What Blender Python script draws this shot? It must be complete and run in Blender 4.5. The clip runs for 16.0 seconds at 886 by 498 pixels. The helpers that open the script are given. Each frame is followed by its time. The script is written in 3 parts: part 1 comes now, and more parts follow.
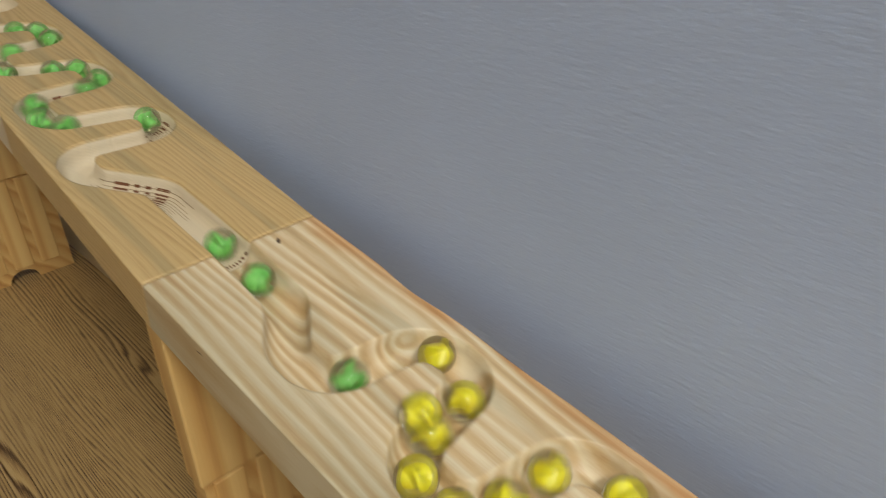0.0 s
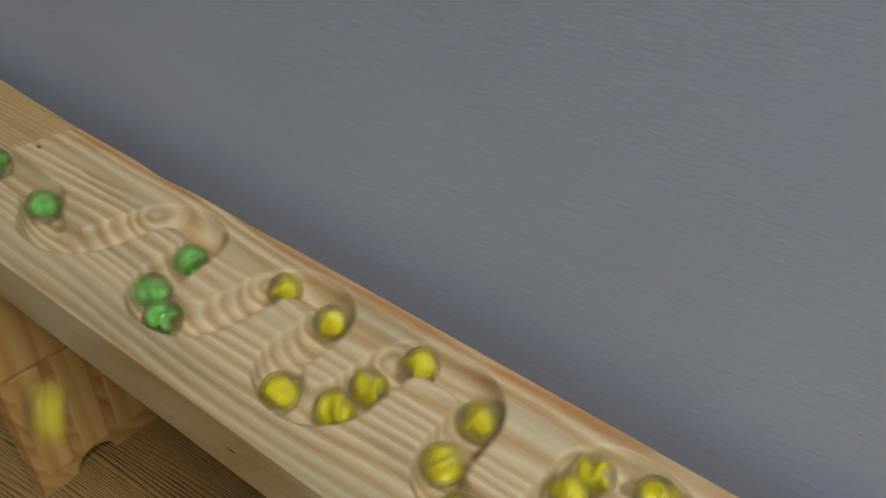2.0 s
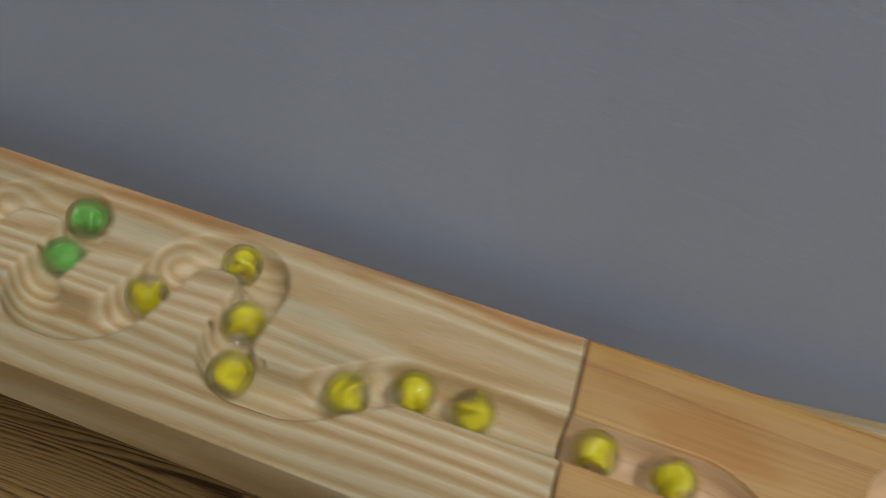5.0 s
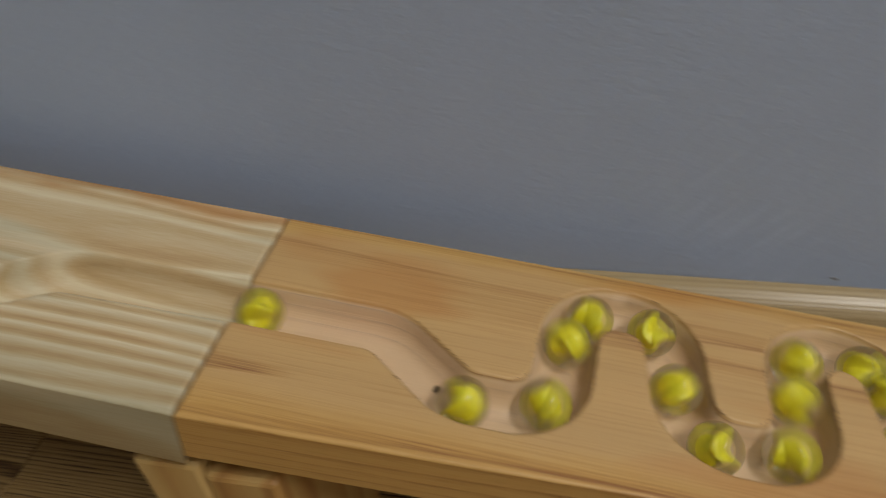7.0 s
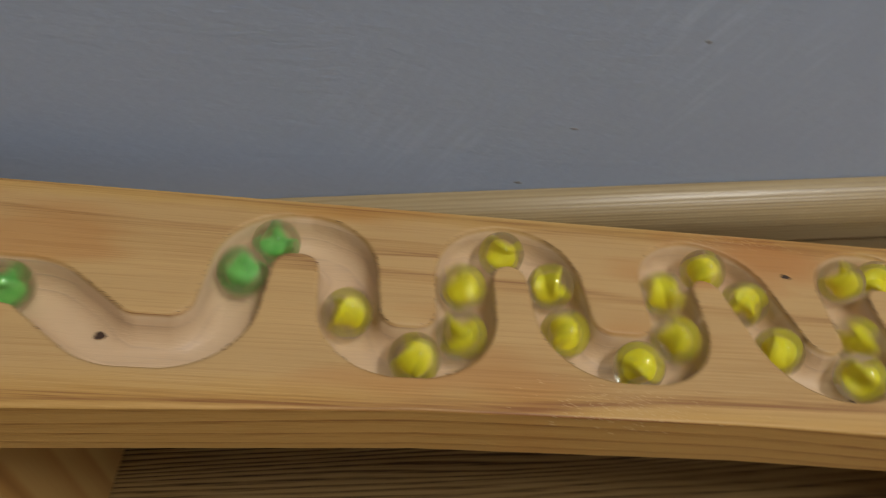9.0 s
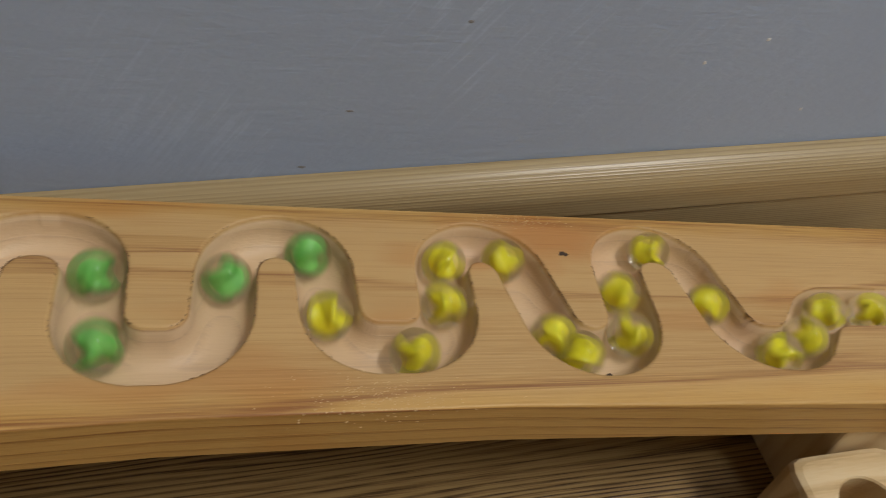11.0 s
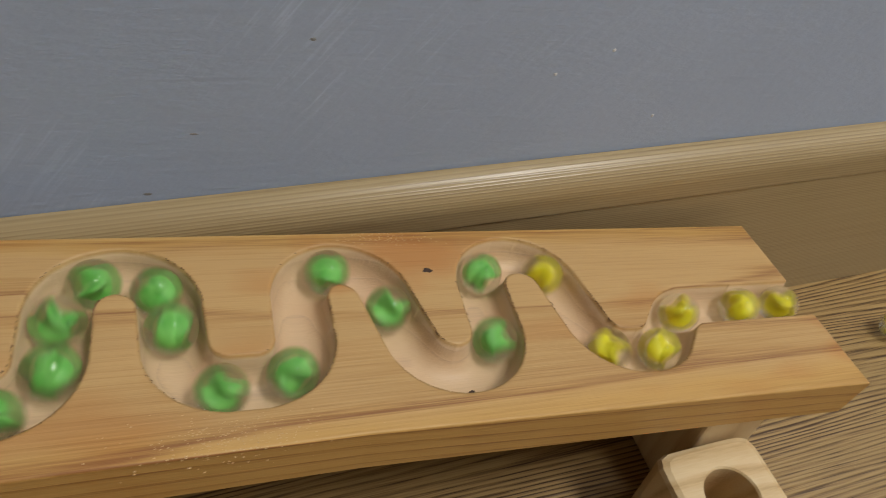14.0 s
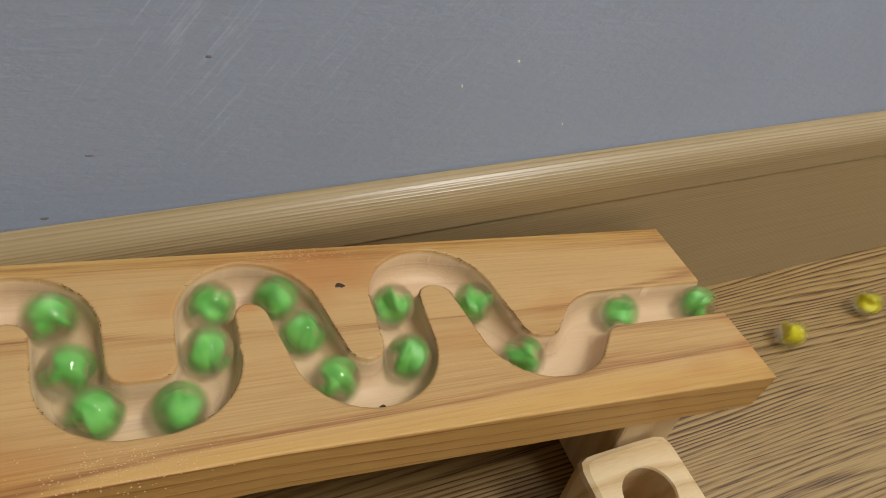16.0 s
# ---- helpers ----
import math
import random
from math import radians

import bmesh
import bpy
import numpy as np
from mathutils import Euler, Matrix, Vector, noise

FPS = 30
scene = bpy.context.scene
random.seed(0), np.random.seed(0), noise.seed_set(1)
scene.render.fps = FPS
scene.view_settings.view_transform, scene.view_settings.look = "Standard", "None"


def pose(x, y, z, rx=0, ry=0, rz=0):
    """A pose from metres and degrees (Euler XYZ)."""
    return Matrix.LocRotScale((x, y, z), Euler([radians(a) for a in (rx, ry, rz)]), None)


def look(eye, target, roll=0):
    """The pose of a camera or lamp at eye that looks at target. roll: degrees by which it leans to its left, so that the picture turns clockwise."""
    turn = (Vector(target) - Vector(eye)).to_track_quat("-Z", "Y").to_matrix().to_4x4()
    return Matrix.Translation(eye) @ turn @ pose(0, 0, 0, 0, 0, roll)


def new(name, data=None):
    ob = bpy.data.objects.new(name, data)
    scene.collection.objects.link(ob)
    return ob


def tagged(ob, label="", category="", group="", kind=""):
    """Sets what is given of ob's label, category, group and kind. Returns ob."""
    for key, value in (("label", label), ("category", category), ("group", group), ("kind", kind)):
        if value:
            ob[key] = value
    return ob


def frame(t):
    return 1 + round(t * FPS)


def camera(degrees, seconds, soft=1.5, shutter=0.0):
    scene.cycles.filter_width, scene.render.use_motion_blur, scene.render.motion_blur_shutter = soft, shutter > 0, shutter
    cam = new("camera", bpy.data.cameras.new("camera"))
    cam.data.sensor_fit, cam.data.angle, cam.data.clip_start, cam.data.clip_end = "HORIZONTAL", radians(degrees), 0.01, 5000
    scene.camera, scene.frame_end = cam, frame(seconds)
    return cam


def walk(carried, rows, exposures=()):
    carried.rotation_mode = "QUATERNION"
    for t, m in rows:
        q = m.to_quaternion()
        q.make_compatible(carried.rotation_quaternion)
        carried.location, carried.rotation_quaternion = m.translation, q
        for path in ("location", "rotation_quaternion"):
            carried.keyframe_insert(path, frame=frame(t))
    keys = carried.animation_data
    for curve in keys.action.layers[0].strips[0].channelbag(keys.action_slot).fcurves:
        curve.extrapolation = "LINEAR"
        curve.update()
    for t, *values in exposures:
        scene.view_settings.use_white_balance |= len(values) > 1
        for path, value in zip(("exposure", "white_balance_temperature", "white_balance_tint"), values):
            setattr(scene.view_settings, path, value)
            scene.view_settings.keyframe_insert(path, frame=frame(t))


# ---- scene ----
import itertools

# Boards are laid out in their own sloping frame: x down the run, y to the wall, z off the board.
SLOPE = 8.87
RUN = Matrix.Translation((0, 0, 0.0745)) @ Matrix.Rotation(radians(SLOPE), 4, "Y")
PATH = [
    (0, (-0.7, -0.172, 0.193), (-1.759, 1.06, -0.974), 6.9),
    (0.5, (-0.672, -0.176, 0.196), (-1.678, 1.097, -0.972), 7.3),
    (1, (-0.641, -0.182, 0.196), (-1.578, 1.146, -0.969), 7.8),
    (1.5, (-0.617, -0.185, 0.197), (-1.453, 1.198, -0.981), 8.7),
    (2, (-0.598, -0.188, 0.195), (-1.352, 1.239, -0.986), 9.4),
    (2.5, (-0.576, -0.19, 0.193), (-1.24, 1.286, -0.982), 10.9),
    (3, (-0.572, -0.185, 0.206), (-1.057, 1.256, -1.094), 12.5),
    (3.5, (-0.545, -0.179, 0.202), (-1.003, 1.227, -1.145), 10.4),
    (4, (-0.526, -0.175, 0.203), (-0.897, 1.213, -1.189), 10.8),
    (6.5, (-0.398, -0.182, 0.166), (-0.655, 1.287, -1.166), 5.5),
    (7, (-0.378, -0.185, 0.161), (-0.56, 1.311, -1.154), 5.8),
    (7.5, (-0.359, -0.188, 0.155), (-0.41, 1.329, -1.148), 7.0),
    (8, (-0.343, -0.187, 0.156), (-0.289, 1.312, -1.168), 8.2),
    (8.5, (-0.331, -0.185, 0.158), (-0.169, 1.291, -1.182), 9.7),
    (9, (-0.317, -0.184, 0.159), (-0.074, 1.246, -1.219), 10.9),
    (9.5, (-0.307, -0.183, 0.158), (0.062, 1.211, -1.228), 13.2),
    (10, (-0.29, -0.181, 0.165), (0.13, 1.162, -1.256), 14.7),
    (12.5, (-0.265, -0.178, 0.166), (0.418, 1.136, -1.18), 18.9),
    (13, (-0.26, -0.177, 0.168), (0.443, 1.128, -1.175), 19.1),
    (13.5, (-0.255, -0.176, 0.172), (0.464, 1.118, -1.173), 19.3),
    (14, (-0.252, -0.176, 0.172), (0.496, 1.112, -1.162), 19.5),
    (14.5, (-0.244, -0.177, 0.176), (0.531, 1.1, -1.154), 19.9),
    (15, (-0.239, -0.179, 0.178), (0.579, 1.089, -1.134), 20.2),
    (15.5, (-0.237, -0.181, 0.179), (0.615, 1.085, -1.114), 20.3),
    (16, (-0.238, -0.18, 0.177), (0.634, 1.084, -1.103), 20.3),
]
cam = camera(66.0, 16.0, soft=0.95, shutter=1.0)
walk(cam, [(t, RUN @ look(eye, aim, roll)) for t, eye, aim, roll in PATH],
     [(0, 0.92), (2, 0.28), (3.5, 0.04), (7, 0.0), (10, 0.02), (12.5, 0.03), (16, 0.36)])

# ---- light ----
world = bpy.data.worlds.new("world")
scene.world = world
world.use_nodes = True
world.node_tree.nodes["Background"].inputs[0].default_value = (0.8, 0.85, 1.0, 1)
world.node_tree.nodes["Background"].inputs[1].default_value = 0.15


def area_lamp(name, m, sx, sy, power, colour):
    data = bpy.data.lights.new(name, "AREA")
    data.shape, data.size, data.size_y, data.energy, data.color = "RECTANGLE", sx, sy, power, colour
    ob = new(name, data)
    ob.matrix_world = m
    return ob


area_lamp("ceiling_lamp_light", look((0.8, -0.75, 2.28), (0.8, -0.7, 0)), 0.36, 0.9, 33, (1.0, 0.985, 0.94))


# ---- materials ----
WIDE, THICK = 0.089, 0.019


def material(name):
    m = bpy.data.materials.new(name)
    m.use_nodes = True
    return m, m.node_tree.nodes, m.node_tree.links, m.node_tree.nodes["Principled BSDF"]


def ramp(nodes, stops):
    r = nodes.new("ShaderNodeValToRGB")
    while len(r.color_ramp.elements) < len(stops):
        r.color_ramp.elements.new(0.5)
    for e, (p, c) in zip(r.color_ramp.elements, stops):
        e.position, e.color = p, (*c, 1)
    return r


def wood(name, light, mid, dark, period=0.004, tilt=38.0, stretch=0.05, sway=0.012, rough=0.5, bump=0.25, offset=0.0, sharp=0.75, pores=0.35, random=False, cut=None, cut_share=0.45, stain=None, weathered=None, contrast=1.7, pith=None, dip=0.0, late=1.6, zones=(), patch=None):
    """Wood with its grain along x: growth rings that run through the body, fibres and blotches."""
    m, nodes, links, bsdf = material(name)

    def node(kind, **values):
        n = nodes.new("ShaderNode" + kind)
        for k, v in values.items():
            n.inputs[k.replace("_", " ")].default_value = v
        return n

    def maths(op, one, two=None, value=None):
        n = nodes.new("ShaderNodeMath")
        n.operation = op
        links.new(one, n.inputs[0])
        if two is not None:
            links.new(two, n.inputs[1])
        if value is not None:
            n.inputs[1].default_value = value
        return n.outputs[0]

    tc = nodes.new("ShaderNodeTexCoord")
    mp = node("Mapping", Location=(offset, offset * 0.37, offset * 0.11), Scale=(stretch, 1, 1))
    links.new(tc.outputs["Object"], mp.inputs[0])
    where = mp.outputs[0]
    if random:
        info, shift = nodes.new("ShaderNodeObjectInfo"), nodes.new("ShaderNodeVectorMath")
        shift.operation = "ADD"
        times = maths("MULTIPLY", info.outputs["Random"], value=7.0)
        links.new(where, shift.inputs[0])
        links.new(times, shift.inputs[1])
        where = shift.outputs[0]
    xyz = nodes.new("ShaderNodeSeparateXYZ")
    links.new(where, xyz.inputs[0])
    across = maths("ADD", maths("MULTIPLY", xyz.outputs[1], value=math.cos(radians(tilt))), maths("MULTIPLY", xyz.outputs[2], value=math.sin(radians(tilt))))
    slow = node("TexNoise", Scale=26.0, Detail=2.0, Roughness=0.45)
    links.new(where, slow.inputs["Vector"])
    if pith:
        # flat-sawn: rings round a heart line below the face, which it nears along the board
        at = nodes.new("ShaderNodeSeparateXYZ")
        links.new(tc.outputs["Object"], at.inputs[0])
        wide = maths("ADD", at.outputs[1], value=-pith[0])
        high = maths("ADD", maths("ADD", at.outputs[2], value=-pith[1]), maths("MULTIPLY", at.outputs[0], value=dip))
        across = maths("SQRT", maths("ADD", maths("MULTIPLY", wide, wide), maths("MULTIPLY", high, high)))
    bent = maths("ADD", across, maths("MULTIPLY", slow.outputs["Fac"], value=sway * 2))
    phase = maths("MULTIPLY", bent, value=1 / period)
    saw = maths("FRACT", phase)
    # soft rise to latewood, quick fall
    rise = maths("POWER", saw, value=late)
    fall = nodes.new("ShaderNodeMapRange")
    fall.inputs["From Min"].default_value, fall.inputs["From Max"].default_value = 1.0, sharp
    links.new(saw, fall.inputs["Value"])
    ring = maths("MULTIPLY", rise, maths("MINIMUM", fall.outputs[0], value=1.0))
    fib = node("TexNoise", Scale=1500.0, Detail=2.0)
    fm = node("Mapping", Scale=(0.35, 1, 1))
    links.new(where, fm.inputs[0])
    links.new(fm.outputs[0], fib.inputs["Vector"])
    blot = node("TexNoise", Scale=45.0, Detail=3.0)
    links.new(where, blot.inputs["Vector"])
    strength = maths("MULTIPLY", blot.outputs["Fac"], value=contrast)
    total = maths("ADD", maths("MULTIPLY", ring, strength), maths("MULTIPLY", maths("SUBTRACT", fib.outputs["Fac"], value=0.5), value=pores))
    r = ramp(nodes, [(0.0, light), (0.42, mid), (0.95, dark)])
    links.new(total, r.inputs[0])
    tone = node("HueSaturation")
    tone.inputs["Saturation"].default_value = 1.0
    wide = nodes.new("ShaderNodeMapRange")
    wide.inputs["To Min"].default_value, wide.inputs["To Max"].default_value = 0.86, 1.12
    links.new(blot.outputs["Fac"], wide.inputs["Value"])
    links.new(wide.outputs[0], tone.inputs["Value"])
    links.new(r.outputs[0], tone.inputs["Color"])
    final = tone.outputs[0]
    for tint, size, low, high, most, drawn in ((stain, 30.0, 0.56, 0.66, 0.75, 6.0), (weathered, 70.0, 0.52, 0.64, 0.6, 0.5)):
        if tint:
            sm = node("Mapping", Location=(1.3, 4.1, 0), Scale=(drawn, 1, 0.3))
            links.new(where, sm.inputs[0])
            sn = node("TexNoise", Scale=size, Detail=2.0)
            links.new(sm.outputs[0], sn.inputs["Vector"])
            sr = nodes.new("ShaderNodeMapRange")
            sr.inputs["From Min"].default_value, sr.inputs["From Max"].default_value, sr.inputs["To Max"].default_value = low, high, most
            links.new(sn.outputs["Fac"], sr.inputs["Value"])
            sx = nodes.new("ShaderNodeMixRGB")
            sx.blend_type = "MULTIPLY"
            links.new(sr.outputs[0], sx.inputs[0])
            links.new(final, sx.inputs[1])
            sx.inputs[2].default_value = (*tint, 1)
            final = sx.outputs[0]
    if patch:
        # figured, redder wood round a knot
        centre, reach, tint = patch
        pm = node("Mapping", Location=tuple(-c / r for c, r in zip(centre, reach)), Scale=tuple(1 / r for r in reach))
        links.new(tc.outputs["Object"], pm.inputs[0])
        pl = nodes.new("ShaderNodeVectorMath")
        pl.operation = "LENGTH"
        links.new(pm.outputs[0], pl.inputs[0])
        pn = node("TexNoise", Scale=60.0, Detail=4.0)
        links.new(tc.outputs["Object"], pn.inputs["Vector"])
        pr = nodes.new("ShaderNodeMapRange")
        pr.inputs["From Min"].default_value, pr.inputs["From Max"].default_value = 1.45, 0.75
        links.new(maths("ADD", pl.outputs["Value"], pn.outputs["Fac"]), pr.inputs["Value"])
        pc = nodes.new("ShaderNodeMixRGB")
        pc.blend_type = "MULTIPLY"
        links.new(pr.outputs[0], pc.inputs[0])
        links.new(final, pc.inputs[1])
        pc.inputs[2].default_value = (*tint, 1)
        final = pc.outputs[0]
    # strips of other wood along the edges: sapwood, bark stains
    for tint, full, gone, broken, most in zones:
        zx = nodes.new("ShaderNodeSeparateXYZ")
        links.new(tc.outputs["Object"], zx.inputs[0])
        zm = node("Mapping", Location=(full * 40, 2.0, 0), Scale=(0.5, 1, 1))
        links.new(tc.outputs["Object"], zm.inputs[0])
        zn = node("TexNoise", Scale=42.0, Detail=3.0)
        links.new(zm.outputs[0], zn.inputs["Vector"])
        moved = maths("ADD", zx.outputs[1], maths("MULTIPLY", maths("SUBTRACT", zn.outputs["Fac"], value=0.5), value=broken))
        zr = nodes.new("ShaderNodeMapRange")
        zr.inputs["From Min"].default_value, zr.inputs["From Max"].default_value, zr.inputs["To Max"].default_value = gone, full, most
        links.new(moved, zr.inputs["Value"])
        zc = nodes.new("ShaderNodeMixRGB")
        zc.blend_type = "MULTIPLY"
        links.new(zr.outputs[0], zc.inputs[0])
        links.new(final, zc.inputs[1])
        zc.inputs[2].default_value = (*tint, 1)
        final = zc.outputs[0]
    if cut:
        # freshly cut wood in the groove is paler than the aged face
        deep = nodes.new("ShaderNodeSeparateXYZ")
        links.new(tc.outputs["Object"], deep.inputs[0])
        fade = nodes.new("ShaderNodeMapRange")
        fade.inputs["From Min"].default_value, fade.inputs["From Max"].default_value = -0.0009, -0.0022
        links.new(deep.outputs[2], fade.inputs["Value"])
        side = maths("GREATER_THAN", deep.outputs[1], value=-WIDE + 0.0085)
        amount = maths("MULTIPLY", maths("MULTIPLY", fade.outputs[0], side), value=cut_share)
        pale = nodes.new("ShaderNodeMixRGB")
        links.new(amount, pale.inputs[0])
        links.new(final, pale.inputs[1])
        pale.inputs[2].default_value = (*cut, 1)
        final = pale.outputs[0]
    links.new(final, bsdf.inputs["Base Color"])
    bsdf.inputs["Roughness"].default_value = rough
    b = node("Bump", Strength=bump, Distance=0.0004)
    links.new(total, b.inputs["Height"])
    links.new(b.outputs[0], bsdf.inputs["Normal"])
    return m


def painted(name, base, vary=0.06, rough=0.6, scale=8.0, bump=0.1, grain=220.0):
    m, nodes, links, bsdf = material(name)
    tc = nodes.new("ShaderNodeTexCoord")
    n1 = nodes.new("ShaderNodeTexNoise")
    n1.inputs["Scale"].default_value, n1.inputs["Detail"].default_value = scale, 5
    links.new(tc.outputs["Object"], n1.inputs["Vector"])
    lo = tuple(c * (1 - vary) for c in base)
    hi = tuple(min(1, c * (1 + vary)) for c in base)
    r = ramp(nodes, [(0.3, lo), (0.7, hi)])
    links.new(n1.outputs["Fac"], r.inputs[0])
    links.new(r.outputs[0], bsdf.inputs["Base Color"])
    n2 = nodes.new("ShaderNodeTexNoise")
    n2.inputs["Scale"].default_value, n2.inputs["Detail"].default_value = grain, 4
    links.new(tc.outputs["Object"], n2.inputs["Vector"])
    b = nodes.new("ShaderNodeBump")
    b.inputs["Strength"].default_value, b.inputs["Distance"].default_value = bump, 0.001
    links.new(n2.outputs["Fac"], b.inputs["Height"])
    links.new(b.outputs[0], bsdf.inputs["Normal"])
    bsdf.inputs["Roughness"].default_value = rough
    return m


def papered(name, base):
    """Painted paper: fine level ribs, faint blotches and rubbed pale streaks."""
    m = painted(name, base, vary=0.07, rough=0.55, scale=5.0, bump=0.0)
    nodes, links, bsdf = m.node_tree.nodes, m.node_tree.links, m.node_tree.nodes["Principled BSDF"]
    tc = nodes.new("ShaderNodeTexCoord")
    mp = nodes.new("ShaderNodeMapping")
    mp.inputs["Scale"].default_value = (0.36, 1, 1)
    mp.inputs["Rotation"].default_value = (0, radians(-9), 0)
    links.new(tc.outputs["Object"], mp.inputs[0])
    n = nodes.new("ShaderNodeTexNoise")
    n.inputs["Scale"].default_value, n.inputs["Detail"].default_value, n.inputs["Roughness"].default_value = 430, 4, 0.6
    links.new(mp.outputs[0], n.inputs["Vector"])
    b = nodes.new("ShaderNodeBump")
    b.inputs["Strength"].default_value, b.inputs["Distance"].default_value = 0.46, 0.0006
    links.new(n.outputs["Fac"], b.inputs["Height"])
    links.new(b.outputs[0], bsdf.inputs["Normal"])
    streak = nodes.new("ShaderNodeMapping")
    lean = nodes.new("ShaderNodeMapping")
    lean.inputs["Rotation"].default_value = (0, radians(48), 0)
    links.new(tc.outputs["Object"], lean.inputs[0])
    streak.inputs["Scale"].default_value = (0.07, 1, 1.6)
    links.new(lean.outputs[0], streak.inputs[0])
    sn = nodes.new("ShaderNodeTexNoise")
    sn.inputs["Scale"].default_value, sn.inputs["Detail"].default_value = 620, 4
    links.new(streak.outputs[0], sn.inputs["Vector"])
    where = nodes.new("ShaderNodeTexNoise")
    where.inputs["Scale"].default_value = 9
    links.new(tc.outputs["Object"], where.inputs["Vector"])
    both = nodes.new("ShaderNodeMath")
    both.operation = "MULTIPLY"
    links.new(sn.outputs["Fac"], both.inputs[0])
    links.new(where.outputs["Fac"], both.inputs[1])
    mask = nodes.new("ShaderNodeMapRange")
    mask.inputs["From Min"].default_value, mask.inputs["From Max"].default_value = 0.28, 0.38
    mask.inputs["To Max"].default_value = 0.32
    links.new(both.outputs[0], mask.inputs["Value"])
    gap = nodes.new("ShaderNodeVectorMath")
    gap.operation = "DISTANCE"
    links.new(tc.outputs["Object"], gap.inputs[0])
    gap.inputs[1].default_value = (-0.2, 0.022, 0.2)
    patch = nodes.new("ShaderNodeMapRange")
    patch.inputs["From Min"].default_value, patch.inputs["From Max"].default_value = 0.16, 0.04
    links.new(gap.outputs["Value"], patch.inputs["Value"])
    rubbed = nodes.new("ShaderNodeMath")
    rubbed.operation = "MULTIPLY"
    links.new(mask.outputs[0], rubbed.inputs[0])
    links.new(patch.outputs[0], rubbed.inputs[1])
    mix = nodes.new("ShaderNodeMixRGB")
    old = bsdf.inputs["Base Color"].links[0].from_socket
    links.new(rubbed.outputs[0], mix.inputs[0])
    links.new(old, mix.inputs[1])
    mix.inputs[2].default_value = tuple(min(1, c * 1.7) for c in base) + (1,)
    links.new(mix.outputs[0], bsdf.inputs["Base Color"])
    return m


def plain(name, colour, rough=0.5, emit=0.0):
    m, nodes, links, bsdf = material(name)
    bsdf.inputs["Base Color"].default_value = (*colour, 1)
    bsdf.inputs["Roughness"].default_value = rough
    if emit:
        bsdf.inputs["Emission Color"].default_value = (1, 0.97, 0.93, 1)
        bsdf.inputs["Emission Strength"].default_value = emit
    return m


def clear_glass(name):
    """Glass that lets some of the light straight through, so that what lies inside and under it is lit."""
    m, nodes, links, bsdf = material(name)
    out = nodes["Material Output"]
    glass, clear, mix = nodes.new("ShaderNodeBsdfGlass"), nodes.new("ShaderNodeBsdfTransparent"), nodes.new("ShaderNodeMixShader")
    glass.inputs["IOR"].default_value, glass.inputs["Roughness"].default_value = 1.48, 0.02
    glass.inputs["Color"].default_value = (0.97, 0.98, 0.94, 1)
    clear.inputs["Color"].default_value = (0.97, 0.98, 0.94, 1)
    mix.inputs[0].default_value = 0.55
    links.new(clear.outputs[0], mix.inputs[1])
    links.new(glass.outputs[0], mix.inputs[2])
    links.new(mix.outputs[0], out.inputs["Surface"])
    return m


def streaked(name, light, deep):
    """Opaque coloured glass ribbon with streaks."""
    m, nodes, links, bsdf = material(name)
    tc = nodes.new("ShaderNodeTexCoord")
    n = nodes.new("ShaderNodeTexNoise")
    n.inputs["Scale"].default_value, n.inputs["Detail"].default_value = 260, 3
    links.new(tc.outputs["Object"], n.inputs["Vector"])
    r = ramp(nodes, [(0.35, deep), (0.62, light)])
    links.new(n.outputs["Fac"], r.inputs[0])
    links.new(r.outputs[0], bsdf.inputs["Base Color"])
    bsdf.inputs["Roughness"].default_value = 0.35
    return m


WALL_PAINT = papered("wall_paper", (0.402, 0.48, 0.635))
CEILING_PAINT = painted("ceiling_paint", (0.82, 0.82, 0.81))
ROOM_PAINT = painted("room_paint", (0.66, 0.66, 0.65))
BOARD_WOOD_UPPER = wood("upper_board_wood", (0.56, 0.39, 0.17), (0.47, 0.31, 0.12), (0.27, 0.17, 0.07), period=0.0021, tilt=55, offset=3.0, sway=0.015, contrast=1.35, pores=0.9, stretch=0.09, cut=(0.68, 0.59, 0.42), cut_share=0.75, weathered=(0.66, 0.74, 0.8))
BOARD_WOOD_MIDDLE = wood("middle_board_wood", (0.72, 0.61, 0.4), (0.58, 0.415, 0.215), (0.37, 0.185, 0.062), period=0.0056, offset=1.0, sway=0.011, stretch=0.22, sharp=0.55, contrast=2.1, pith=(-0.022, -0.03), dip=0.03, late=1.3,
                         weathered=(0.72, 0.76, 0.76), zones=(((0.84, 0.58, 0.38), -0.002, -0.009, 0.026, 0.85), ((0.76, 0.77, 0.75), -0.083, -0.062, 0.012, 0.95)))
BOARD_WOOD_LOWER = wood("lower_board_wood", (0.57, 0.352, 0.142), (0.5, 0.29, 0.105), (0.3, 0.135, 0.05), period=0.006, offset=5.3, pores=1.35, sway=0.014, sharp=0.94, stretch=0.06, contrast=1.7, pith=(-0.05, -0.11), dip=0.012, late=4.0, patch=((-0.172, -0.012, 0.0), (0.05, 0.02, 0.05), (0.9, 0.68, 0.52)),
                        cut=(0.74, 0.55, 0.37), cut_share=0.62, stain=(0.9, 0.72, 0.55), zones=(((1.0, 0.97, 0.72), -0.004, -0.009, 0.014, 0.8), ((1.0, 0.93, 0.66), -0.082, -0.072, 0.012, 0.9)))
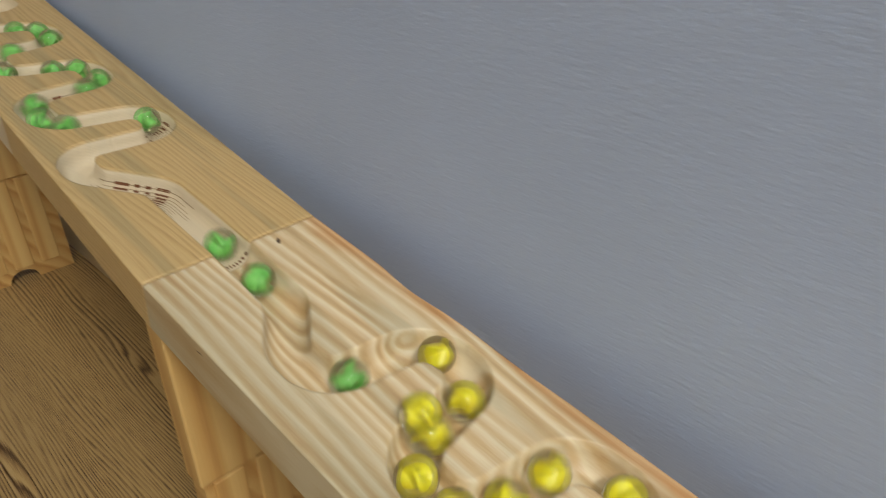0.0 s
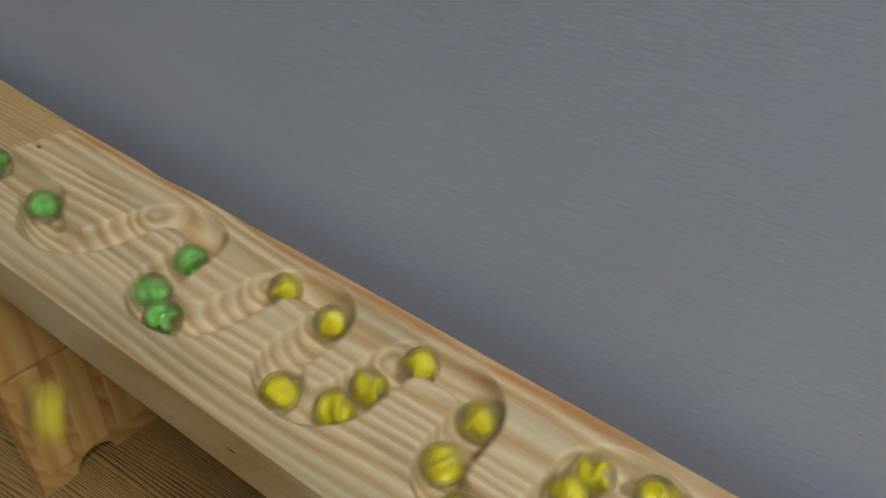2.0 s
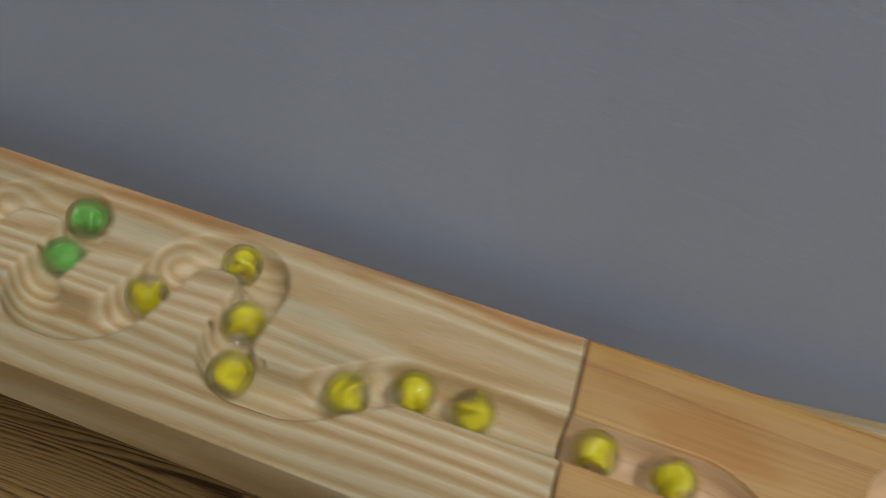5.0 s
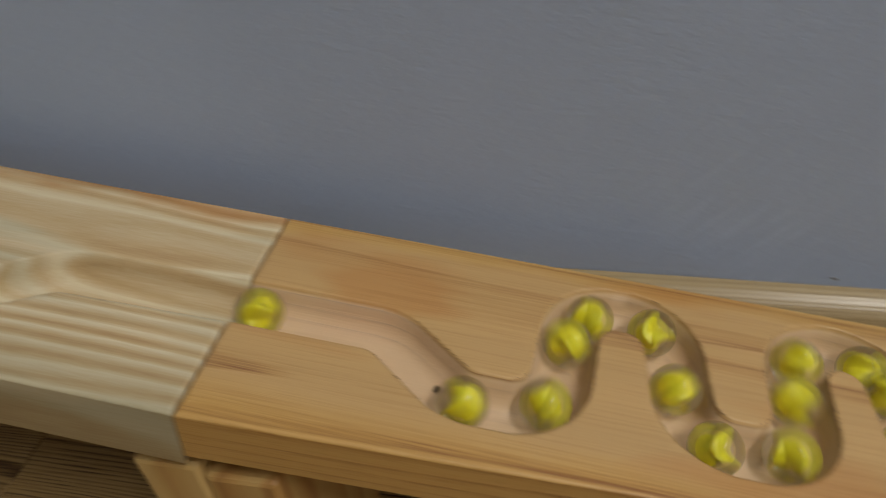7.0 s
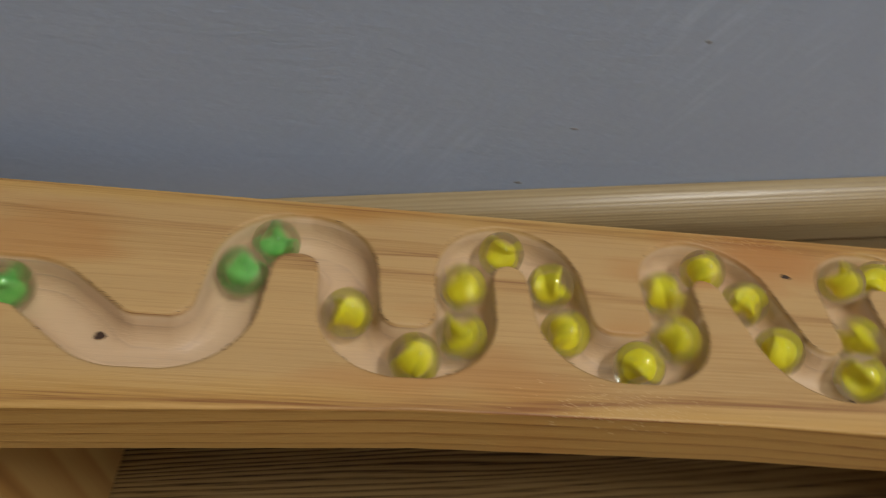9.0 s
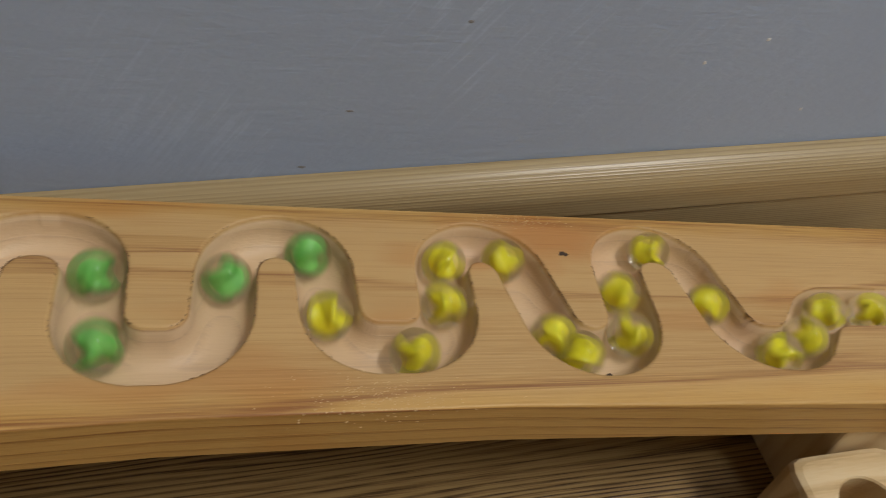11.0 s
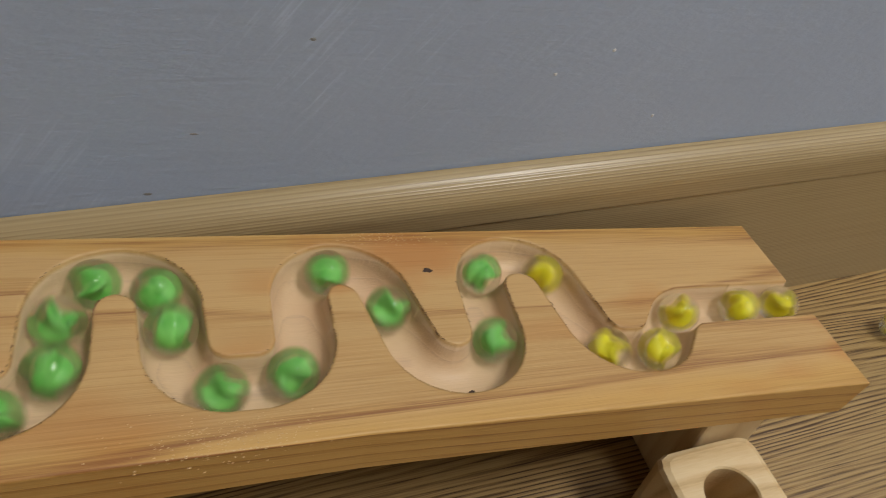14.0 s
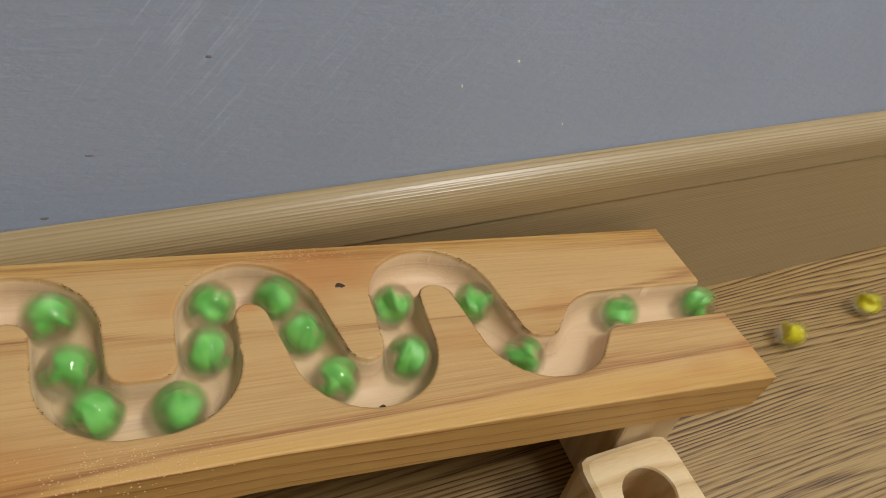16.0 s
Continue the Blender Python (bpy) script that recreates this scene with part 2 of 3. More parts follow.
FLOOR_WOOD = wood("floor_wood", (0.4, 0.268, 0.105), (0.295, 0.182, 0.066), (0.07, 0.033, 0.011), period=0.0026, tilt=12, offset=2.0, sway=0.022, stretch=0.08, pores=1.6, rough=0.42, sharp=0.72, random=True, contrast=2.7)
BASE_WOOD = wood("baseboard_wood", (0.44, 0.33, 0.175), (0.37, 0.268, 0.135), (0.22, 0.15, 0.07), period=0.0012, offset=7.0, sway=0.004, tilt=80, stretch=0.03, rough=0.33, pores=0.8)
LEG_WOOD = wood("leg_wood", (0.6, 0.4, 0.15), (0.52, 0.31, 0.1), (0.34, 0.15, 0.035), period=0.011, offset=4.0, sway=0.01)
BLOCK_WOOD = wood("block_wood", (0.74, 0.57, 0.33), (0.66, 0.47, 0.24), (0.42, 0.24, 0.1), period=0.009, offset=9.0, tilt=20, stretch=0.3, pores=0.5)
KNOT_WOOD = plain("knot_wood", (0.05, 0.025, 0.013), 0.7)
SCORCH = plain("scorched_wood", (0.15, 0.055, 0.018), 0.8)
CUT_LINE = plain("cutter_line", (0.3, 0.21, 0.12), 0.8)
FIBRE_SHADE = plain("torn_fibre_shade", (0.2, 0.11, 0.05), 0.8)
CRUMB = plain("sawdust_crumb", (0.72, 0.5, 0.26), 0.8)
CHIP = plain("paint_chip", (0.75, 0.75, 0.74), 0.6)
SMUDGE = plain("wall_smudge", (0.23, 0.225, 0.23), 0.7)
LAMP_GLOW = plain("lamp_diffuser", (0.9, 0.9, 0.9), 0.5, 3.0)
LAMP_RIM = plain("lamp_rim", (0.7, 0.7, 0.7), 0.4)
GLASS = clear_glass("marble_glass")
YELLOW = streaked("yellow_ribbon", (0.95, 0.86, 0.03), (0.88, 0.75, 0.015))
GREEN = streaked("green_ribbon", (0.28, 0.74, 0.18), (0.15, 0.56, 0.09))


# ---- building helpers ----
def mesh_object(name, verts, faces, mat, m=Matrix(), smooth=False):
    me = bpy.data.meshes.new(name)
    me.from_pydata(verts, [], faces)
    me.update()
    if smooth:
        me.polygons.foreach_set("use_smooth", [True] * len(me.polygons))
    me.materials.append(mat)
    ob = new(name, me)
    ob.matrix_world = m
    return ob


def box_bm(x0, x1, y0, y1, z0, z1, bevel=0.0, segments=2):
    bm = bmesh.new()
    bmesh.ops.create_cube(bm, size=1)
    bmesh.ops.scale(bm, vec=(x1 - x0, y1 - y0, z1 - z0), verts=bm.verts)
    bmesh.ops.translate(bm, vec=((x0 + x1) / 2, (y0 + y1) / 2, (z0 + z1) / 2), verts=bm.verts)
    if bevel:
        bmesh.ops.bevel(bm, geom=bm.edges[:], offset=bevel, segments=segments, affect="EDGES", profile=0.5)
    return bm


def part(name, bm, mat, parent=None, label="", m=None, smooth=False):
    me = bpy.data.meshes.new(name)
    bm.to_mesh(me)
    bm.free()
    me.materials.append(mat)
    if smooth:
        me.polygons.foreach_set("use_smooth", [True] * len(me.polygons))
    ob = new(name, me)
    if parent:
        ob.parent = parent
    if m is not None:
        ob.matrix_basis = m
    if label:
        ob["label"] = label
    return ob


# ---- groove ----
def rounded(corners, radius, step=0.0006):
    """A line through corners (mm) with its corners rounded, as evenly spaced points in metres."""
    p = [Vector((x / 1000, y / 1000)) for x, y in corners]
    out = [p[0]]
    for a, b, c in zip(p, p[1:], p[2:]):
        u, v = (a - b), (c - b)
        lu, lv = u.length, v.length
        u, v = u / lu, v / lv
        half = math.acos(max(-1, min(1, u.dot(v)))) / 2
        cut = min(radius / math.tan(half), 0.49 * lu, 0.49 * lv)
        s, e = b + u * cut, b + v * cut
        for k in range(13):
            w = k / 12
            out.append((1 - w) ** 2 * s + 2 * w * (1 - w) * (b * 0.72 + (s + e) * 0.14) + w * w * e)
    out.append(p[-1])
    pts = np.array([tuple(q) for q in out])
    d = np.concatenate([[0], np.cumsum(np.hypot(*np.diff(pts, axis=0).T))])
    s = np.arange(0, d[-1], step)
    return np.stack([np.interp(s, d, pts[:, 0]), np.interp(s, d, pts[:, 1])], 1)


J1, J2 = -0.936, -0.459
LINE_UPPER = [(-1460, -12), (-1400, -12), (-1392, -58), (-1360, -58), (-1352, -12), (-1318, -10), (-1308, -58), (-1276, -58), (-1266, -8), (-1232, -10),
              (-1224, -58), (-1188, -58), (-1180, -12), (-1146, -11), (-1140, -63), (-1100, -63), (-1092, -11), (-1060, -13), (-1062, -69), (-1036, -70),
              (-1004, -46), (-936, -46)]
LINE_MIDDLE = [(-936, -46), (-890, -48), (-866, -64.5), (-843, -64.5), (-836, -18), (-806, -15.5), (-799, -66), (-768, -66), (-761, -16), (-729, -15.5),
               (-730, -66), (-700, -65), (-694, -17), (-655, -16.5), (-657, -66), (-620, -65.5), (-613, -16), (-578, -16), (-579, -65.5), (-545, -64.5),
               (-518, -45.5), (-459, -44)]
LINE_LOWER = [(-459, -43.8), (-410, -43.8), (-385, -63.3), (-356, -63.3), (-352, -16.3), (-321, -16.3), (-318, -62.3), (-283, -62.3), (-282, -15.3), (-253, -15.3),
              (-250, -60.3), (-213, -60.8), (-212, -15.8), (-186, -15.3), (-176, -63.3), (-148, -63.3), (-145, -14.8), (-116, -13.8), (-108, -61.8), (-84, -63.8),
              (-66, -44.3), (0, -44.8)]
TRACK = np.concatenate([rounded(l, 0.014) for l in (LINE_UPPER, LINE_MIDDLE, LINE_LOWER)])
GROOVE_R, GROOVE_D = 0.0094, 0.0118
DUST = ((-0.238, -0.078, 0.012, 0.004, 280), (-0.178, -0.004, 0.009, 0.002, 130))


def board(name, x0, x1, mat, label, thick=THICK, cell=0.0009, wane=False, askew=0.0, slim=0.0):
    nx, ny = round((x1 - x0) / cell), round(WIDE / cell)
    X, Y = np.meshgrid(np.linspace(x0, x1, nx + 1), np.linspace(-WIDE, 0, ny + 1), indexing="ij")
    if wane:
        dip = np.exp(-((X + 0.862) / 0.02) ** 2) * 0.0024 + np.exp(-((X + 0.80) / 0.03) ** 2) * 0.0012
        Y = Y - dip * np.clip(1 + Y / 0.02, 0, 1)
    back = askew * (x1 - X)
    home = Y.ravel().copy()
    # the front edge is planed in along the middle of the board
    planed = slim * np.clip((X - x0) / 0.16, 0, 1) * np.clip((x1 - X) / 0.2, 0, 1)
    Y = Y + planed * np.clip((-Y - 0.074) / (WIDE - 0.074), 0, 1)
    line = TRACK[(TRACK[:, 0] > x0 - 0.03) & (TRACK[:, 0] < x1 + 0.03)]
    P = np.stack([X.ravel(), (Y + back).ravel()], 1)
    D = np.empty(len(P))
    N = np.empty((len(P), 2))
    for i in range(0, len(P), 4000):
        q = P[i : i + 4000]
        near = line[(line[:, 0] > q[:, 0].min() - 0.03) & (line[:, 0] < q[:, 0].max() + 0.03)]
        d2 = ((q[:, None, :] - near[None]) ** 2).sum(2)
        k = d2.argmin(1)
        D[i : i + 4000] = np.sqrt(d2[np.arange(len(q)), k])
        N[i : i + 4000] = near[k]
    # verts close to the rim move onto it, for a clean edge
    inner = (P[:, 0] > x0 + 1e-6) & (P[:, 0] < x1 - 1e-6) & (home > -WIDE + 1e-6) & (home < -1e-6)
    snap = inner & (np.abs(D - GROOVE_R) < 0.55 * cell)
    P[snap] = N[snap] + (P[snap] - N[snap]) / D[snap, None] * GROOVE_R
    D[snap] = GROOVE_R
    # and the next ones onto rings down the wall
    for k in (1, 2, 3):
        goal = GROOVE_R - k * cell
        ring = inner & ~snap & (np.abs(D - goal) <= 0.5 * cell)
        P[ring] = N[ring] + (P[ring] - N[ring]) / D[ring, None] * goal
        D[ring] = goal
    u = np.clip(D / GROOVE_R, 0, 1)
    Z = -GROOVE_D * np.sqrt(np.clip(1 - u ** 2.6, 0, 1))
    rim = np.clip((D - GROOVE_R) / 0.0007, 0, 1)
    Z = np.where(D >= GROOVE_R, -0.0003 * (1 - rim), Z - 0.0003)
    edge = np.minimum(np.minimum(home + WIDE, -home), np.minimum(P[:, 0] - x0, x1 - P[:, 0]))
    Z = Z - 0.0006 * np.clip(1 - edge / 0.001, 0, 1) ** 2
    verts = [tuple(v) for v in np.column_stack([P, Z])]
    at = lambda i, j: i * (ny + 1) + j
    faces = [(at(i, j), at(i + 1, j), at(i + 1, j + 1), at(i, j + 1)) for i in range(nx) for j in range(ny)]
    ring = [at(i, 0) for i in range(nx + 1)] + [at(nx, j) for j in range(1, ny + 1)] + [at(i, ny) for i in range(nx - 1, -1, -1)] + [at(0, j) for j in range(ny - 1, 0, -1)]
    low = len(verts)
    verts += [(verts[k][0], verts[k][1], -thick) for k in ring]
    n = len(ring)
    faces += [(ring[(k + 1) % n], ring[k], low + k, low + (k + 1) % n) for k in range(n)]
    faces.append(tuple(low + k for k in range(n - 1, -1, -1)))
    ob = mesh_object(name, verts, faces, mat, RUN, smooth=False)
    top = [p.area < 1e-4 and k < nx * ny for k, p in enumerate(ob.data.polygons)]
    ob.data.polygons.foreach_set("use_smooth", top)
    return tagged(ob, label, "marble track")


# ---- room ----
def structure(name, bm, mat, label, m=None):
    return tagged(part(name, bm, mat, m=m), label, name.split("_")[0], kind="structure")


WALL_Y = 0.022
floor = structure("floor", box_bm(-3.2, 1.8, -2.6, WALL_Y, -0.05, -0.002), FLOOR_WOOD, "brown oak-grain laminate floor")
wall = structure("wall_north", box_bm(-3.2, 1.8, WALL_Y, WALL_Y + 0.1, -0.05, 2.4), WALL_PAINT, "blue-grey papered wall with rubbed pale streaks")
structure("wall_south", box_bm(-3.2, 1.8, -2.7, -2.6, -0.05, 2.4), ROOM_PAINT, "plain pale wall across the room")
structure("wall_west", box_bm(-3.3, -3.2, -2.7, WALL_Y + 0.1, -0.05, 2.4), ROOM_PAINT, "plain pale side wall")
structure("wall_east", box_bm(1.8, 1.9, -2.7, WALL_Y + 0.1, -0.05, 2.4), ROOM_PAINT, "plain pale side wall")
structure("ceiling", box_bm(-3.3, 1.9, -2.7, WALL_Y + 0.1, 2.4, 2.5), CEILING_PAINT, "plain white ceiling")


def baseboard():
    """A strip with a rounded nose along its top, flat below."""
    y, d, top = WALL_Y - 0.0004, 0.012, 0.1103
    prof = [(y, 0), (y - d + 0.0006, 0), (y - d + 0.0006, top - 0.0225), (y - d, top - 0.0215)]
    for k in range(9):
        a = k / 8 * math.pi / 2
        prof.append((y - d * math.cos(a), top - 0.013 + 0.013 * math.sin(a)))
    n = len(prof)
    verts = [(x, py, pz) for x in (-3.2, 1.8) for py, pz in prof]
    faces = [(k, (k + 1) % n, n + (k + 1) % n, n + k) for k in range(n)] + [tuple(range(n - 1, -1, -1)), tuple(range(n, 2 * n))]
    ob = mesh_object("baseboard", verts, faces, BASE_WOOD)
    return tagged(ob, "pale oak-grain baseboard with a rounded top", "baseboard", kind="structure")


baseboard()

lamp = tagged(new("ceiling_lamp"), "long white flush ceiling lamp, lit", "lamp")
lamp.location = (0.8, -0.75, 2.34)
part("frame", box_bm(-0.22, 0.22, -0.5, 0.5, 0.0, 0.06, 0.01), LAMP_RIM, lamp)
part("diffuser", box_bm(-0.19, 0.19, -0.47, 0.47, -0.02, -0.001, 0.008), LAMP_GLOW, lamp, "glowing white diffuser")

# small marks on the wall: paint chips and smudges
for x, z, w, h, mat, name in ((-0.084, 0.159, 0.0016, 0.0013, CHIP, "paint_chip"), (-0.106, 0.1505, 0.0014, 0.0014, CHIP, "paint_chip"), (-0.056, 0.127, 0.0011, 0.0015, CHIP, "paint_chip"),
                              (-0.195, 0.17, 0.002, 0.0012, SMUDGE, "smudge"), (-0.255, 0.1105 + 0.003, 0.003, 0.0012, SMUDGE, "smudge"), (-0.236, 0.1375, 0.0028, 0.0008, SMUDGE, "smudge")):
    bm = bmesh.new()
    bmesh.ops.create_icosphere(bm, subdivisions=2, radius=1)
    for v in bm.verts:
        k = 1 + 0.35 * noise.noise(v.co * 2.1 + Vector((x * 90, 0, z * 70)))
        v.co = Vector((v.co.x * w / 2 * k, v.co.y * 0.0002, v.co.z * h / 2 * k))
    part(name, bm, mat, wall, m=pose(x, WALL_Y, z, 0, 8, 0))

upper = board("track_board", -1.42, J1 - 0.0004, BOARD_WOOD_UPPER, "honey-coloured pine board with a carved winding marble groove", 0.025, cell=0.0007, askew=0.045)
middle = board("track_board", J1 + 0.0004, J2 - 0.0004, BOARD_WOOD_MIDDLE, "pale striped pine board with a carved winding marble groove", 0.0245, cell=0.0006, wane=True)
lower = board("track_board", J2 + 0.0004, 0, BOARD_WOOD_LOWER, "reddish pine board with a carved winding marble groove", 0.02, cell=0.0006, slim=0.0066)


ARC = np.concatenate([[0], np.cumsum(np.hypot(*np.diff(TRACK, axis=0).T))])


def on_track(s):
    return np.array([np.interp(s, ARC, TRACK[:, 0]), np.interp(s, ARC, TRACK[:, 1])])


def groove_depth(d):
    return -GROOVE_D * math.sqrt(max(0.0, 1 - (d / GROOVE_R) ** 2.6)) - 0.0003


def surface(x, y):
    """Height of a board's face or of its groove's bed."""
    gap = float(np.min(np.hypot(TRACK[:, 0] - x, TRACK[:, 1] - y)))
    return groove_depth(gap) if gap < GROOVE_R else 0.0


def knot(parent, x, y, z, long, wide, turn=0, mat=KNOT_WOOD, name="knot"):
    bm = bmesh.new()
    bmesh.ops.create_icosphere(bm, subdivisions=2, radius=1)
    for v in bm.verts:
        k = 0.78 + 0.6 * noise.noise(v.co * 2.6 + Vector((x * 50, y * 90, 0)))
        v.co = Vector((v.co.x * long / 2 * k, v.co.y * wide / 2 * k, v.co.z * 0.00025))
    part(name, bm, mat, parent, m=pose(x, y, z, 0, 0, turn))


knot(lower, -0.165, -0.0205, 0, 0.0052, 0.0028, -8)
knot(lower, -0.3905, -0.0545, surface(-0.3905, -0.0545) + 0.0003, 0.0048, 0.0036, 20)
knot(lower, -0.1642, -0.0722, -0.0012, 0.003, 0.0024)
knot(lower, -0.352, -0.058, surface(-0.352, -0.058), 0.003, 0.0022, 80)
knot(middle, -0.928, -0.026, 0, 0.005, 0.0022, -30)
knot(middle, -0.89, -WIDE, -0.005, 0.004, 0.0006)
knot(middle, -0.72, -WIDE, -0.012, 0.006, 0.0006)

def scorch(parent, s, rows, length, mat=None, thin=0.0004, name="scorch_mark", label="dark burnt cutter mark in the groove"):
    """Short burnt dashes left by the cutter across the groove."""
    steps = 4 + int(length / 0.003)
    rng = random.Random(round(s * 1000))
    for k in range(rows):
        off = -0.0076 + 0.0152 * k / (rows - 1)
        a, b = s - length / 2 * rng.uniform(0.75, 1.1), s + length / 2 * rng.uniform(0.75, 1.1)
        verts = []
        for u in np.linspace(a, b, steps):
            p, q = on_track(u), on_track(u + 0.001)
            t = (q - p) / np.hypot(*(q - p))
            nrm = np.array([-t[1], t[0]])
            for d in (off - thin, off + thin):
                w = p + nrm * d
                verts.append((w[0], w[1], groove_depth(abs(d)) + 0.0005))
        me = bpy.data.meshes.new(name)
        me.from_pydata(verts, [], [(2 * i, 2 * i + 1, 2 * i + 3, 2 * i + 2) for i in range(steps - 1)])
        me.materials.append(mat or SCORCH)
        ob = new(name, me)
        ob.parent = parent
        ob["label"] = label


start = float(ARC[np.argmin(np.hypot(TRACK[:, 0] + 1.017, TRACK[:, 1] + 0.057))]) - 0.009
for along, rows, long in ((0, 10, 0.0075), (0.0085, 9, 0.003), (0.0145, 9, 0.003), (0.022, 10, 0.006), (-0.089, 8, 0.003), (-0.103, 8, 0.004), (0.092, 10, 0.002), (-0.215, 9, 0.005)):
    scorch(upper, start + along, rows, long)
for back, long in ((-0.012, 0.062), (0.1, 0.034), (0.225, 0.04), (0.35, 0.04)):
    scorch(upper, start - back, 12, long, CUT_LINE, 0.00012, "cutter_line", "fine brown line left along the groove by the cutter")


def rough_shaded_edge(parent, x0, x1):
    """Short dark fibres in clumps along the groove's lips, which also stand in for shade."""
    verts, faces = [], []
    rng = random.Random(41)
    stretch = [s for s in ARC if x0 < on_track(s)[0] < x1]
    s = min(stretch)
    thick = {-1: 0.5, 1: 0.5}
    while s < max(stretch) - 0.004:
        s += 0.0005
        p, q = on_track(s), on_track(s + 0.001)
        t = (q - p) / np.hypot(*(q - p))
        nrm = np.array([-t[1], t[0]])
        for side in (-1, 1):
            thick[side] = min(1.0, max(0.0, thick[side] + rng.uniform(-0.14, 0.14)))
            # most on the downhill lip where the groove crosses: its shade added as dark fibres
            torn = max(0.0, abs(t[1]) - 0.3) * (1.0 if side * nrm[0] > 0 else 0.35)
            if rng.random() > thick[side] * torn * 1.5:
                continue
            c = p + nrm * side * (GROOVE_R + rng.uniform(-0.0001, 0.0004))
            a = rng.uniform(-0.9, 0.9)
            d = np.array([math.cos(a) * t[0] - math.sin(a) * t[1], math.sin(a) * t[0] + math.cos(a) * t[1]])
            n2, long, wide = np.array([-d[1], d[0]]), rng.uniform(0.0003, 0.0009), rng.uniform(0.00008, 0.0002)
            b = len(verts)
            for e, f, z in ((-1, 0, 0.0), (0, -1, 0.0), (1, 0, 0.0), (0, 1, 0.0), (0, 0, 0.00025)):
                w = c + d * e * long + n2 * f * wide
                verts.append((w[0], w[1], z - 0.0001))
            faces += [(b, b + 1, b + 4), (b + 1, b + 2, b + 4), (b + 2, b + 3, b + 4), (b + 3, b, b + 4)]
    me = bpy.data.meshes.new("rough_shaded_edge")
    me.from_pydata(verts, [], faces)
    me.materials.append(FIBRE_SHADE)
    ob = new("rough_shaded_edge", me)
    ob.parent = parent
    ob["label"] = "dark torn fibres along the groove's lips, also standing in for shade on one lip"


rough_shaded_edge(lower, J2 + 0.004, -0.03)


def sawdust():
    """Loose crumbs of wood on the lower board."""
    verts, faces = [], []
    rng = random.Random(12)
    for x, y, wide, deep, count in DUST:
        for k in range(count):
            c = (x + rng.gauss(0, wide), min(-0.001, max(-WIDE + 0.002, y + rng.gauss(0, deep))))
            gap = np.min(np.hypot(TRACK[:, 0] - c[0], TRACK[:, 1] - c[1]))
            if gap < GROOVE_R + 0.0012:
                continue
            r, a, b = rng.uniform(0.00012, 0.0004), rng.uniform(0, 3), len(verts)
            for i in range(4):
                verts.append((c[0] + r * math.cos(a + i * 1.57), c[1] + r * 0.7 * math.sin(a + i * 1.57), -0.00005))
            verts.append((c[0], c[1], r * 0.9))
            faces += [(b + i, b + (i + 1) % 4, b + 4) for i in range(4)]
    ob = mesh_object("sawdust", verts, faces, CRUMB, RUN)
    tagged(ob, "pale loose sawdust crumbs lying on the board", "sawdust", kind="stuff")


sawdust()


# ---- supports ----
def fluted_bm(x0, x1, y0, y1, z0, z1):
    """A foot whose broad side is fluted, with an arch cut into its bottom."""
    prof = [(y0, z0), (y0, z1), (y1, z1), (y1, z0)]
    mid, half = (y0 + y1) / 2 - 0.006, 0.014
    arch = [(mid + half * math.cos(a), z0 + 0.012 * math.sin(a)) for a in [k / 8 * math.pi for k in range(9)]]
    prof += arch
    bm = bmesh.new()
    rings = []
    for x in (x0, x1):
        rings.append([bm.verts.new((x, y, z)) for y, z in prof])
    n = len(prof)
    for k in range(n):
        bm.faces.new((rings[0][k], rings[0][(k + 1) % n], rings[1][(k + 1) % n], rings[1][k]))
    bm.faces.new(rings[0][::-1])
    bm.faces.new(rings[1])
    bmesh.ops.recalc_face_normals(bm, faces=bm.faces)
    return bm


def support(x0, x1, junction, label):
    """Upright support: a square upper block on a fluted foot."""
    top = 0.0745 - (x0 + x1) / 2 * math.sin(radians(SLOPE)) - 0.0235 - 0.5 * abs(x1 - x0) * math.tan(radians(SLOPE))
    thing = tagged(new("support"), label, "support")
    thing.location = (0, 0, 0)
    up = LEG_UP
    bm = box_bm(junction, top, -0.088, -0.012, -x1, -x0, 0.0012)
    part("upper_block", bm, LEG_WOOD, thing, m=up)
    bm = fluted_bm(x0, x1 - 0.002, -0.086, -0.002, 0, junction)
    part("foot", bm, FOOT_WOOD, thing)
    for k in range(3):
        y = -0.072 + 0.025 * k
        bm = box_bm(0.014, junction - 0.0015, y - 0.009, y + 0.009, -x1 + 0.0004, -x1 + 0.003, 0.001)
        part("flute", bm, LEG_WOOD, thing, m=up)
    return thing


FOOT_WOOD = wood("foot_wood", (0.54, 0.34, 0.12), (0.44, 0.24, 0.07), (0.26, 0.11, 0.03), period=0.012, offset=14.0)
# turns blocks built lying along x to stand up along z
LEG_UP = Matrix.Rotation(radians(-90), 4, "Y")
support(-0.938, -0.922, 0.0945, "tall golden pine support with a fluted foot under the joint")
support(-1.412, -1.392, 0.11, "tall golden pine support with a fluted foot under the upper board")
tall = 0.0745 + 0.49 * math.sin(radians(SLOPE)) - 0.034
thing = tagged(new("support"), "broad low pine support of two planks under the joint", "support")
part("plank", box_bm(0, tall, -0.087, -0.01, 0.457, 0.4795, 0.002), LEG_WOOD, thing, m=LEG_UP)
part("plank", box_bm(0, tall - 0.0045, -0.087, -0.01, 0.432, 0.4565, 0.002), FOOT_WOOD, thing, m=LEG_UP)
thing = tagged(new("support"), "small pale pine plank standing under the lower board end", "support")
part("plank", box_bm(0, 0.0592, -0.084, -0.008, 0.033, 0.0635, 0.0015), BLOCK_WOOD, thing, m=LEG_UP)


